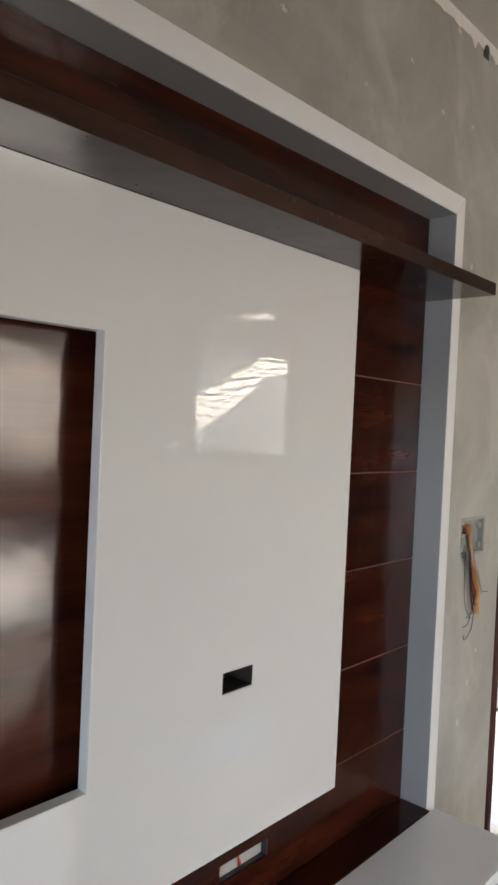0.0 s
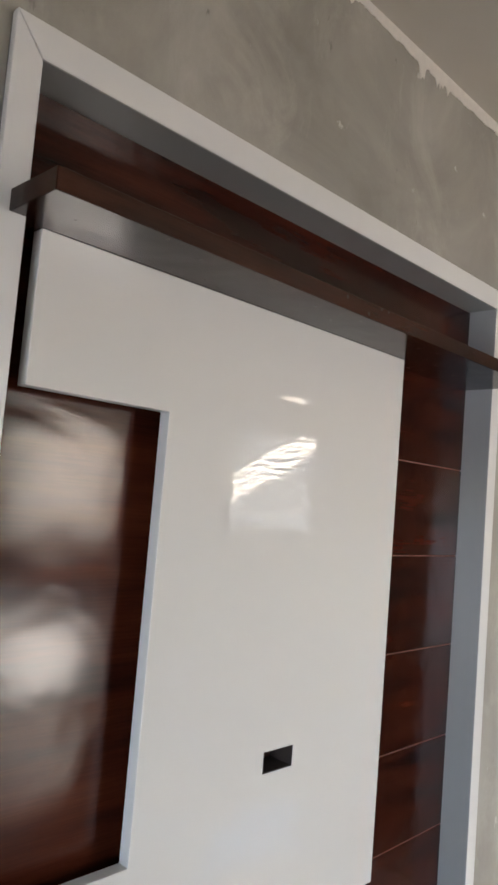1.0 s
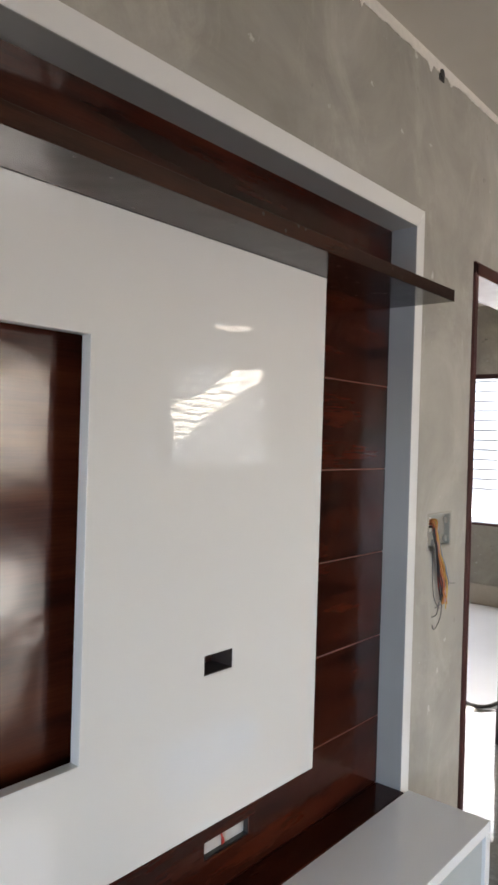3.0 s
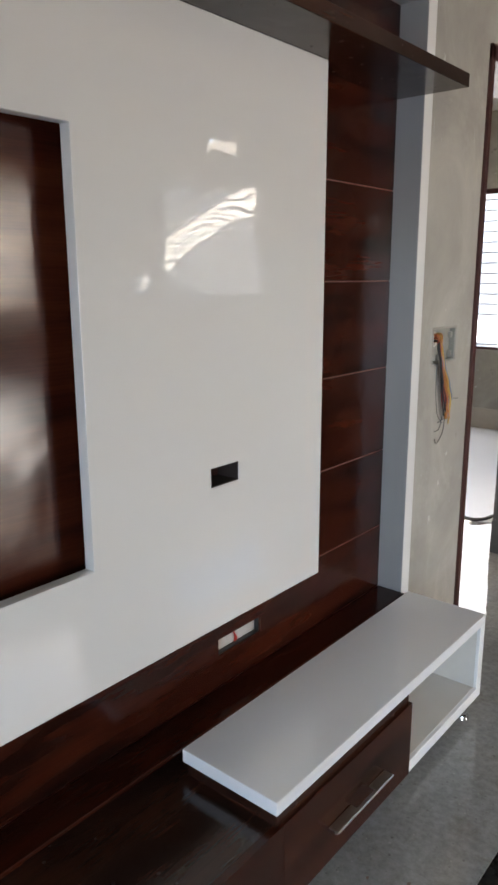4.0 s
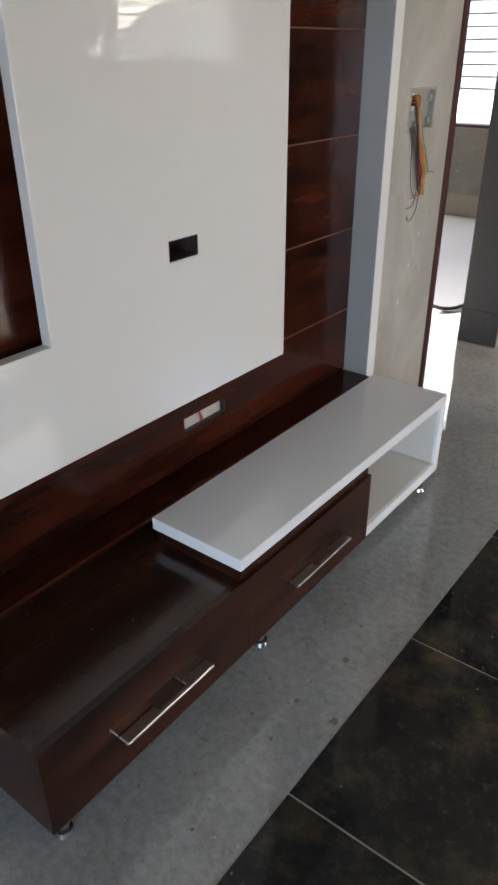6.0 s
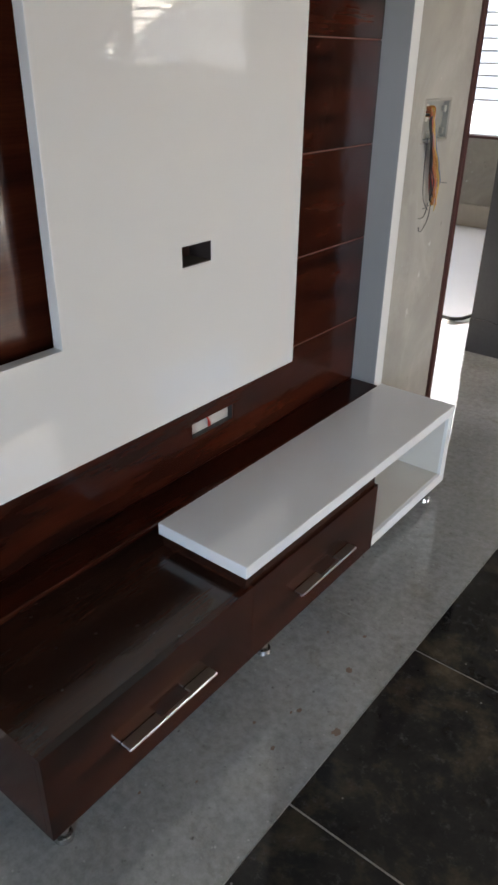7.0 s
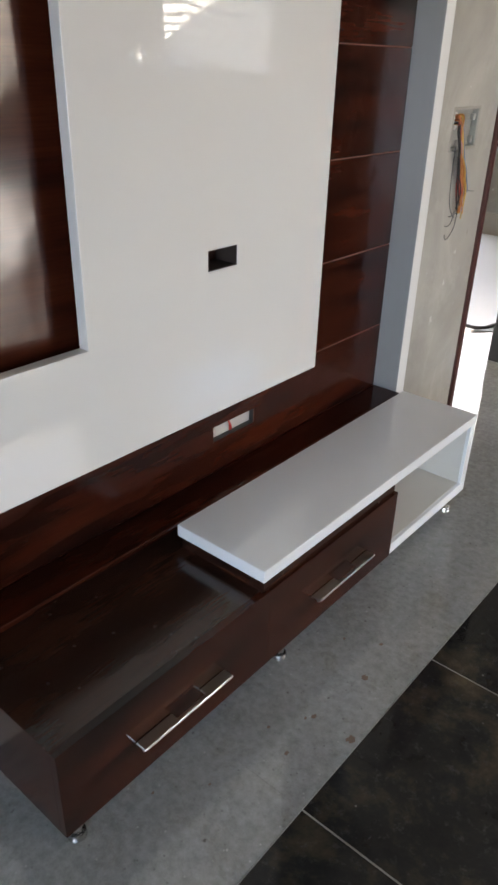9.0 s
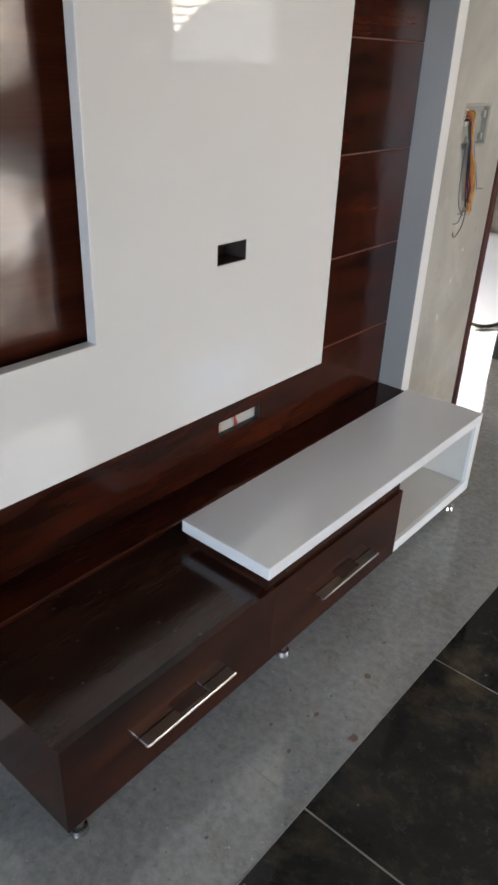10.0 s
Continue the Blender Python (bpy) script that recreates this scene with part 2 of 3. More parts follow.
BLACK = plain("black_aluminium", (0.02, 0.02, 0.021), 0.4)
DARK_SKIRT = plain("dark_granite_skirting", (0.03, 0.03, 0.032), 0.35, vary=0.3, scale=60)
WHITE_SIDING = plain("white_painted_cladding", (0.66, 0.65, 0.62), 0.6, vary=0.04)
OUT_GROUND = plain("concrete_yard", (0.42, 0.4, 0.37), 0.9)
SKIRT_FAR = plain("beige_stone_skirting", (0.45, 0.4, 0.33), 0.4, vary=0.1, scale=20)
SHEET = plain("assumed_white_sheet", (0.78, 0.8, 0.83), 0.35, vary=0.04, scale=6)
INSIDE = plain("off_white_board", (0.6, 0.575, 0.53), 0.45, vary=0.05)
SOCKET = plain("dark_socket_lining", (0.04, 0.03, 0.027), 0.5)
GLASS = glass_clear()
PVC = plain("white_pvc_box", (0.5, 0.47, 0.43), 0.45)


# ---- mesh helpers ----
def finish(name, bm, mat, parent=None, smooth=False):
    me = bpy.data.meshes.new(name)
    bmesh.ops.recalc_face_normals(bm, faces=bm.faces[:])
    bm.to_mesh(me)
    bm.free()
    me.materials.append(mat)
    if smooth:
        for p in me.polygons:
            p.use_smooth = True
    ob = new(name, me)
    if parent is not None:
        ob.parent = parent
    return ob


def part(name, bm, mat, parent, label="", smooth=False):
    ob = finish(name, bm, mat, parent, smooth)
    if label:
        tagged(ob, label)
    return ob


def add_box(bm, x0, x1, y0, y1, z0, z1, bevel=0.0, segs=1):
    r = bmesh.ops.create_cube(bm, size=1.0, matrix=Matrix.Translation(((x0 + x1) / 2, (y0 + y1) / 2, (z0 + z1) / 2)) @ Matrix.Diagonal((x1 - x0, y1 - y0, z1 - z0, 1)))
    if bevel:
        es = list({e for v in r["verts"] for e in v.link_edges})
        bmesh.ops.bevel(bm, geom=es, offset=bevel, segments=segs, affect='EDGES')
    return bm


def box(*a, **k):
    return add_box(bmesh.new(), *a, **k)


def add_plate(bm, x0, x1, ys, zs, empty, bevel=0.0):
    """A plate in the plane of y and z, from a grid of which some cells are left empty; its rims are closed."""
    solid = {(i, j) for i in range(len(ys) - 1) for j in range(len(zs) - 1)} - set(empty)
    vs = {}

    def v(x, i, j):
        if (x, i, j) not in vs:
            vs[(x, i, j)] = bm.verts.new((x, ys[i], zs[j]))
        return vs[(x, i, j)]
    for i, j in sorted(solid):
        for x in (x0, x1):
            bm.faces.new([v(x, i, j), v(x, i + 1, j), v(x, i + 1, j + 1), v(x, i, j + 1)])
        for (di, dj), (a, c) in {(-1, 0): ((0, 0), (0, 1)), (1, 0): ((1, 0), (1, 1)), (0, -1): ((0, 0), (1, 0)), (0, 1): ((0, 1), (1, 1))}.items():
            if (i + di, j + dj) not in solid:
                bm.faces.new([v(x0, i + a[0], j + a[1]), v(x0, i + c[0], j + c[1]), v(x1, i + c[0], j + c[1]), v(x1, i + a[0], j + a[1])])
    bmesh.ops.recalc_face_normals(bm, faces=bm.faces[:])
    if bevel:
        es = [e for e in bm.edges if e.is_manifold and e.calc_face_angle(0) > 1.0]
        bmesh.ops.bevel(bm, geom=es, offset=bevel, segments=1, affect='EDGES')
    return bm


def add_cylinder(bm, p, q, r0, r1=None, n=16):
    p, q = Vector(p), Vector(q)
    d = q - p
    m = Matrix.Translation((p + q) / 2) @ d.to_track_quat('Z', 'Y').to_matrix().to_4x4()
    bmesh.ops.create_cone(bm, cap_ends=True, segments=n, radius1=r0, radius2=r0 if r1 is None else r1, depth=d.length, matrix=m)
    return bm


def tube(name, pts, r, mat, parent=None, n=8):
    """A bent wire through some points, as a mesh."""
    bm = bmesh.new()
    P = [Vector(p) for p in pts]
    fine = []
    for k in range(len(P) - 1):
        a, b, c, d = P[max(k - 1, 0)], P[k], P[k + 1], P[min(k + 2, len(P) - 1)]
        for s in range(6):
            t = s / 6
            fine.append(0.5 * ((2 * b) + (c - a) * t + (2 * a - 5 * b + 4 * c - d) * t * t + (3 * b - a - 3 * c + d) * t ** 3))
    fine.append(P[-1])
    rings = []
    for k, p in enumerate(fine):
        d = (fine[min(k + 1, len(fine) - 1)] - fine[max(k - 1, 0)]).normalized()
        q = d.to_track_quat('Z', 'Y')
        rings.append([bm.verts.new(p + q @ Vector((r * math.cos(6.28318 * j / n), r * math.sin(6.28318 * j / n), 0))) for j in range(n)])
    for a, b in zip(rings, rings[1:]):
        for j in range(n):
            bm.faces.new([a[j], a[(j + 1) % n], b[(j + 1) % n], b[j]])
    bm.faces.new(rings[0]), bm.faces.new(rings[-1])
    return finish(name, bm, mat, parent, True)


def empty(name, at, label, category, group=""):
    ob = new(name)
    ob.location = at
    return tagged(ob, label, category, group)


def setting(name, bm, mat, label, category):
    return tagged(finish(name, bm, mat), label, category, kind="structure")


# ---- structure ----
WALL_B = -0.2                                   # back of the wall that carries the media unit
FR_L, FR_R, FR_T = (0.403, 0.457), (2.186, 2.243), (2.34, 2.406)
DOOR_Y, DOOR_Z = (2.725, 3.69), 2.33
SB = (2.384, 2.57, 1.19, 1.313)                 # recessed switch box

bm = bmesh.new()
add_plate(bm, WALL_B, 0.0, [ROOM_S - 0.2, FR_L[0], FR_R[1], SB[0], SB[1], DOOR_Y[0], DOOR_Y[1], ROOM_N + 0.2], [0, SB[2], SB[3], DOOR_Z, FR_T[1], CEIL + 0.15],
          [(1, j) for j in range(4)] + [(3, 1)] + [(5, j) for j in range(3)])
add_box(bm, WALL_B, -0.104, FR_L[0], FR_R[1], 0, FR_T[1])
wall_west = setting("wall_west", bm, CEMENT, "bare grey cement-plastered wall with trowel marks", "wall")

bm = bmesh.new()
EAST = [ROOM_S - 0.2, -1.45, 0.75, 2.3, 3.3, 4.06, 4.42, 4.46, 4.97, 5.68, 5.92, ROOM_N + 0.2]
add_plate(bm, ROOM_X, ROOM_X + 0.22, EAST, [0, 0.85, 0.92, 1.27, 1.5, 2.06, 2.2, 2.36, 2.62, 2.73, CEIL + 0.15],
          [(3, j) for j in range(6)] + [(5, 1), (5, 3), (5, 5)] + [(i, j) for i in (7, 8, 9) for j in (3, 4, 5, 6)] + [(8, 8)])
wall_east = setting("wall_east", bm, CEMENT_DARK, "bare cement-plastered wall with window openings", "wall")

# unseen wall; the opening is added for the south lamp
bm = bmesh.new()
add_box(bm, 0, 1.5, ROOM_S - 0.2, ROOM_S, 0, CEIL + 0.15)
add_box(bm, 2.9, ROOM_X, ROOM_S - 0.2, ROOM_S, 0, CEIL + 0.15)
add_box(bm, 1.5, 2.9, ROOM_S - 0.2, ROOM_S, 2.1, CEIL + 0.15)
wall_south = setting("wall_south", bm, CEMENT_DARK, "bare cement-plastered wall with an assumed, unseen opening", "wall")
wall_north = setting("wall_north", box(0, ROOM_X, ROOM_N, ROOM_N + 0.2, 0, CEIL + 0.15), CEMENT_DARK, "bare cement-plastered end wall", "wall")

FW = (-2.55, -0.95, 0.79, 2.31)                 # window of the far room
bm = bmesh.new()
add_box(bm, FAR_X, FW[0], FAR_N, FAR_N + 0.2, 0, CEIL + 0.15)
add_box(bm, FW[1], WALL_B, FAR_N, FAR_N + 0.2, 0, CEIL + 0.15)
add_box(bm, FW[0], FW[1], FAR_N, FAR_N + 0.2, 0, FW[2])
add_box(bm, FW[0], FW[1], FAR_N, FAR_N + 0.2, FW[3], CEIL + 0.15)
wall_far = setting("wall_far_room_north", bm, CEMENT, "bare grey cement wall below and round a window", "wall")
# unseen opening, added and placed so that sun falls on the far floor
bm = bmesh.new()
add_plate(bm, FAR_X - 0.2, FAR_X, [FAR_S - 0.2, 1.4, 2.9, FAR_N + 0.2], [0, 0.85, 2.1, CEIL + 0.15], [(1, 1)])
setting("wall_far_room_west", bm, CEMENT_DARK, "bare grey cement wall, unseen opening added to let sun in", "wall")
setting("wall_far_room_south", box(FAR_X, WALL_B, FAR_S - 0.2, FAR_S, 0, CEIL + 0.15), CEMENT_DARK, "bare grey cement wall", "wall")
setting("skirting_far_room", box(FAR_X, WALL_B, FAR_N - 0.014, FAR_N - 0.001, 0, 0.205, bevel=0.003), SKIRT_FAR, "pale beige stone skirting", "skirting")

bm = bmesh.new()
add_box(bm, 0, ROOM_X, ROOM_S, ROOM_N, CEIL, CEIL + 0.15)
add_box(bm, FAR_X, WALL_B, FAR_S, FAR_N, CEIL, CEIL + 0.15)
setting("ceiling", bm, CEILING, "off-white painted plaster ceiling", "ceiling")
setting("floor", box(FAR_X - 0.2, ROOM_X + 0.22, ROOM_S - 0.2, ROOM_N + 0.2, -0.15, -0.002), GROUT, "tiled floor with a grey border and black marble field", "floor")
floor = bpy.data.objects["floor"]
setting("ground", box(-300, 300, -300, 300, -0.5, -0.35), OUT_GROUND, "pale concrete yard outside", "ground")
# unseen slab, added to block sun from the south opening
setting("sun_block_slab", box(-9.0, ROOM_X + 0.22, ROOM_S - 4.4, ROOM_S - 0.2, 2.6, 2.75), CEILING, "unseen slab added to keep sun out of the south opening", "roof")

# lime wash that ran down from the ceiling's edge
bm = bmesh.new()
ys = np.arange(ROOM_S, DOOR_Y[1] + 1.5, 0.005)
top = [bm.verts.new((0.003, y, CEIL)) for y in ys]
low = []
for y in ys:
    d = 0.034 + 0.012 * noise.noise((y * 3.1, 0.4, 0)) + 0.007 * noise.noise((y * 21.0, 2.0, 0)) + 0.006 * noise.noise((y * 90.0, 7.0, 0))
    for c, w, h in ((1.655, 0.011, 0.062), (1.67, 0.006, 0.035), (1.745, 0.005, 0.03), (1.762, 0.004, 0.036), (1.778, 0.004, 0.026), (1.81, 0.006, 0.03), (1.30, 0.012, 0.03), (2.29, 0.015, 0.03), (2.46, 0.02, 0.025)):
        d += h * math.exp(-((y - c) / w) ** 2) * (0.8 + 0.4 * noise.noise((y * 60, 5, 0)))
    low.append(bm.verts.new((0.003, y, CEIL - max(d, 0.006))))
for k in range(len(ys) - 1):
    bm.faces.new([top[k], top[k + 1], low[k + 1], low[k]])
r = bmesh.ops.extrude_face_region(bm, geom=bm.faces[:])
for v in [g for g in r["geom"] if isinstance(g, bmesh.types.BMVert)]:
    v.co.x -= 0.0025
setting("trim_lime_wash", bm, LIME, "ragged white lime-wash edge along the ceiling", "paint edge")

# doorway lining
bm = bmesh.new()
J = 0.028
add_box(bm, WALL_B - 0.01, 0.012, DOOR_Y[0] - 0.004, DOOR_Y[0] + J, -0.003, DOOR_Z, bevel=0.003)
add_box(bm, WALL_B - 0.01, 0.012, DOOR_Y[0] - 0.004, DOOR_Y[1], DOOR_Z - 0.05, DOOR_Z + 0.004, bevel=0.003)
setting("door_1", bm, JAMB, "dark red-brown painted door frame, no leaf", "door frame")
setting("trim_door_cladding", box(WALL_B - 0.006, 0.002, DOOR_Y[1] - 0.01, DOOR_Y[1] - 0.0005, 0.191, DOOR_Z - 0.051), DARK_SKIRT, "dark granite cladding of the doorway side", "cladding")
setting("baseboard", box(WALL_B - 0.012, 0.004, DOOR_Y[1] - 0.014, DOOR_Y[1] - 0.001, 0, 0.19, bevel=0.003), DARK_SKIRT, "dark granite skirting at the doorway", "skirting")


# ---- windows ----
def window_x(name, x, y0, y1, z0, z1, mullions, label, rails=()):
    w = empty(name, (x, (y0 + y1) / 2, z0), label, "window")
    w["kind"] = "structure"
    off = Matrix.Translation((-x, -(y0 + y1) / 2, -z0))
    f = 0.045
    bm = bmesh.new()
    add_box(bm, x - 0.03, x + 0.03, y0, y0 + f, z0, z1)
    add_box(bm, x - 0.03, x + 0.03, y1 - f, y1, z0, z1)
    add_box(bm, x - 0.028, x + 0.028, y0 + f, y1 - f, z0, z0 + f)
    add_box(bm, x - 0.028, x + 0.028, y0 + f, y1 - f, z1 - f, z1)
    for m in mullions:
        add_box(bm, x - 0.025, x + 0.025, m - 0.02, m + 0.02, z0 + f, z1 - f)
    for h in rails:
        add_box(bm, x - 0.026, x + 0.026, y0 + f, y1 - f, h - 0.21, h + 0.21)
    bm.transform(off)
    part("window_frame", bm, BLACK, w)
    bm = box(x - 0.003, x + 0.003, y0 + f, y1 - f, z0 + f, z1 - f)
    bm.transform(off)
    p = part("pane", bm, GLASS, w)
    p.visible_shadow = False
    return w


window_x("window_1", ROOM_X + 0.13, 4.46, 5.92, 1.27, 2.36, (), "large dark-framed window facing a white clad wall")
window_x("window_2", ROOM_X + 0.13, 4.06, 4.42, 1.27, 1.5, (), "narrow dark-framed side window")
window_x("window_4", ROOM_X + 0.13, 4.06, 4.42, 2.06, 2.2, (), "narrow dark-framed side window")
window_x("window_3", ROOM_X + 0.13, 2.3, 3.3, 0.0, 2.2, (), "dark-framed glazed door", rails=(1.07,))

w5 = empty("window_5", ((FW[0] + FW[1]) / 2, FAR_N + 0.05, FW[2]), "bright dark-framed window in the far room", "window")
w5["kind"] = "structure"
off = Matrix.Translation((-w5.location.x, -w5.location.y, -w5.location.z))
bm = bmesh.new()
yy = FAR_N + 0.05
for a, b, c, d in ((FW[0], FW[0] + 0.045, FW[2], FW[3]), (FW[1] - 0.045, FW[1], FW[2], FW[3]), (FW[0] + 0.045, FW[1] - 0.045, FW[2], FW[2] + 0.024), (FW[0] + 0.045, FW[1] - 0.045, FW[3] - 0.045, FW[3])):
    add_box(bm, a, b, yy - 0.03, yy + 0.03, c, d)
bm.transform(off)
part("window_frame", bm, JAMB, w5)
bm = box(FW[0] + 0.045, FW[1] - 0.045, yy - 0.003, yy + 0.003, FW[2] + 0.024, FW[3] - 0.045)
bm.transform(off)
pane = part("pane", bm, GLASS, w5)
pane.visible_shadow = False


def clad_wall(name, at, along, length, z0, z1, step, label, behind):
    """An outside wall clad with horizontal white boards; along: 'x' or 'y'."""
    w = empty(name, at, label, "clad wall")
    w["kind"] = "structure"
    me = None
    z = z0
    while z < z1:
        bm = bmesh.new()
        if along == 'x':
            add_box(bm, -length / 2, length / 2, -0.012, 0.03, 0.010, step - 0.010, bevel=0.004)
        else:
            add_box(bm, -0.012, 0.03, -length / 2, length / 2, 0.015, step - 0.015, bevel=0.004)
        if me is None:
            b = part("board", bm, WHITE_SIDING, w)
            me = b.data
        else:
            bm.free()
            b = new("board", me)
            b.parent = w
        b.location = (0, 0, z)
        z += step
    bm = bmesh.new()
    if along == 'x':
        add_box(bm, -length / 2, length / 2, 0.032, 0.12, z0 - 0.3, z1)
    else:
        add_box(bm, 0.032, 0.12, -length / 2, length / 2, z0 - 0.3, z1)
    part("backing", bm, behind, w)
    return w


clad_wall("neighbour_wall_north", (-3.0, FAR_N + 3.4, 0), 'x', 6.0, -0.35, 3.9, 0.145, "white horizontally clad wall outside", CEMENT_DARK)
# unseen tall block, added to keep sun off the north clad wall
neighbour = empty("unseen_shade_block", (-11.0, 8.2, -0.35), "unseen tall cement block added to shade the north clad wall", "house")
bm = bmesh.new()
for k in range(3):
    add_box(bm, -2.0, 2.0, -5.0, 5.0, k * 3.1, k * 3.1 + 3.0)
    add_box(bm, -2.06, 2.06, -5.06, 5.06, k * 3.1 + 3.0, k * 3.1 + 3.1)
part("wall", bm, CEMENT_DARK, neighbour)
part("roof", box(-2.2, 2.2, -5.2, 5.2, 9.3, 9.5), CEMENT_DARK, neighbour)
clad_wall("neighbour_wall_east", (6.7, 8.0, 0), 'y', 8.0, -0.35, 3.3, 0.118, "white horizontally clad wall outside, partly sunlit", DARK_SKIRT)
# unseen sloping plates between the houses, added to shade that wall but for a band
stair = empty("sun_band_plates", (4.6, 7.4, 2.6), "unseen sloping plates added to shade the clad wall but for a band", "stair")


def sloped(pts):
    bm = bmesh.new()
    a = [bm.verts.new((4.56, y, z)) for y, z in pts]
    b = [bm.verts.new((4.64, y, z)) for y, z in pts]
    bm.faces.new(a), bm.faces.new(b)
    for k in range(len(pts)):
        j = (k + 1) % len(pts)
        bm.faces.new([a[k], a[j], b[j], b[k]])
    bm.transform(Matrix.Translation(-stair.location))
    return bm


part("lower_plate", sloped([(6.06, 2.6), (12.0, 2.6), (12.0, 5.89), (6.06, 2.85)]), CEMENT_DARK, stair)
part("end_plate", sloped([(4.6, 2.605), (6.05, 2.605), (6.05, 6.6), (4.6, 6.6)]), CEMENT_DARK, stair)
part("plate_post", sloped([(12.0, -0.35), (12.4, -0.35), (12.4, 8.5), (12.0, 8.5)]), CEMENT_DARK, stair)
part("upper_plate", sloped([(6.06, 3.505), (12.0, 6.25), (12.0, 8.5), (6.06, 6.9)]), CEMENT_DARK, stair)

# ---- media wall: veneer planks, frame, floating panel, shelf ----
backing = empty("wood_back_panel", (-0.1, 1.32, 0.36), "dark rosewood veneer back panel with horizontal grooves", "wall panel")


def put(name, bm, mat, parent, label="", smooth=False):
    """A part built in world places, under a thing that stands elsewhere."""
    bm.transform(Matrix.Translation(-parent.location))
    return part(name, bm, mat, parent, label, smooth)


PY = (FR_L[1], 2.1855)
SLOT = (1.29, 1.475, 0.46, 0.508)
put("board", add_plate(bmesh.new(), -0.1005, -0.0815, [PY[0], SLOT[0] - 0.004, SLOT[1] + 0.004, PY[1]], [0.0, SLOT[2] - 0.004, SLOT[3] + 0.004, FR_T[0]], [(1, 1)]), EDGE_BROWN, backing)
GROOVES = [0.362, 0.602, 0.892, 1.191, 1.487, 1.78, 2.076, FR_T[0]]
for k, (z0, z1) in enumerate(zip(GROOVES, GROOVES[1:])):
    g = 0.002
    if z0 < SLOT[2] < z1:
        bm = add_plate(bmesh.new(), -0.0812, -0.078, [PY[0], SLOT[0], SLOT[1], PY[1]], [z0, SLOT[2], SLOT[3], z1 - g], [(1, 1)], bevel=0.0008)
    else:
        bm = box(-0.0812, -0.078, PY[0], PY[1], z0 + g, z1 - g, bevel=0.0012)
    put("plank", bm, WOOD, backing)

put("niche_board", box(-0.0775, -0.0735, PY[0] + 0.001, 0.93, 0.8, 1.86), WOOD_NICHE, backing, "plain glossy veneer behind the screen cut-out")

ledge = empty("media_wall_ledge", (-0.03, 1.33, 0), "thin dark rosewood ledge along the foot of the panel", "ledge")
put("ledge_board", box(-0.0775, 0.033, PY[0] + 0.001, PY[1], 0.352, 0.362, bevel=0.002), WOOD, ledge)
put("carcass", box(-0.0775, -0.03, PY[0] + 0.001, PY[1], 0.0, 0.3515), WOOD, ledge)

frame_thing = empty("media_wall_frame", (0, 1.33, 0), "white laminate frame with grey inner reveals round the panel", "frame")
X0, X1 = -0.08, 0.02
MITRE = 0.0022                                  # open joint at the corners
LIP = 0.002                                     # the inner lining comes forward to the frame's face


def mitred(pts):
    """A prism between x = X1 - 0.02 and X1 over a quadrilateral of (y, z)."""
    bm = bmesh.new()
    a = [bm.verts.new((X1, y, z)) for y, z in pts]
    b = [bm.verts.new((X1 - 0.018, y, z)) for y, z in pts]
    bm.faces.new(a), bm.faces.new(b)
    for k in range(4):
        bm.faces.new([a[k], a[(k + 1) % 4], b[(k + 1) % 4], b[k]])
    bmesh.ops.recalc_face_normals(bm, faces=bm.faces[:])
    bmesh.ops.bevel(bm, geom=bm.edges[:], offset=0.0012, segments=1, affect='EDGES')
    return bm


put("stile", mitred([(FR_L[0], 0), (FR_L[1], 0), (FR_L[1], FR_T[0] - MITRE), (FR_L[0], FR_T[1] - MITRE)]), FRAME_WHITE, frame_thing)
put("stile", mitred([(FR_R[0] + LIP, 0), (FR_R[1], 0), (FR_R[1], FR_T[1] - MITRE), (FR_R[0] + LIP, FR_T[0] + LIP - MITRE)]), FRAME_WHITE, frame_thing)
put("head_rail", mitred([(FR_L[0], FR_T[1]), (FR_L[1], FR_T[0] + LIP), (FR_R[0] + LIP, FR_T[0] + LIP), (FR_R[1], FR_T[1])]), FRAME_WHITE, frame_thing)
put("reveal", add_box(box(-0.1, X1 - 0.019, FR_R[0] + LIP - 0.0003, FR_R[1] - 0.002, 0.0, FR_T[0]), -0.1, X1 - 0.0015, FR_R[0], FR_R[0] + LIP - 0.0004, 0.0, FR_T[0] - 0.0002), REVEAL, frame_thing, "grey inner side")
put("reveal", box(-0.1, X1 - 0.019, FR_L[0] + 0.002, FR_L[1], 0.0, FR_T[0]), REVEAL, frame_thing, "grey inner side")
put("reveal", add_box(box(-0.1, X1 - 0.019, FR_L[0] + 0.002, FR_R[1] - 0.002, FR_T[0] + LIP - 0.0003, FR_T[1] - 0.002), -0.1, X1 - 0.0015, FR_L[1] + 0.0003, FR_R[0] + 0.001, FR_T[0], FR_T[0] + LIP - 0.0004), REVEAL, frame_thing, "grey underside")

panel = empty("floating_panel", (-0.03, 1.08, 0.608), "high-gloss white floating panel with a cut-out for a screen", "wall panel")
bm = add_plate(bmesh.new(), -0.03, 0.0, [0.499, 0.818, 1.187, 1.291, 1.667], [0.608, 0.892, 0.991, 1.041, 1.783, 2.0602], [(0, 1), (0, 2), (0, 3), (2, 2)], bevel=0.0012)
face = put("face_board", bm, PANEL, panel)
face.data.materials.append(FRAME_WHITE)             # satin edges round the gloss face
for poly in face.data.polygons:
    if abs(poly.normal.x) < 0.9:
        poly.material_index = 1
for y0, y1, z0, z1 in ((0.62, 0.66, 1.87, 2.0), (1.0, 1.04, 0.66, 2.0), (1.5, 1.54, 0.66, 2.0), (0.6, 1.6, 0.68, 0.72)):
    put("batten", box(-0.0775, -0.0305, y0, y1, z0, z1), WOOD, panel)
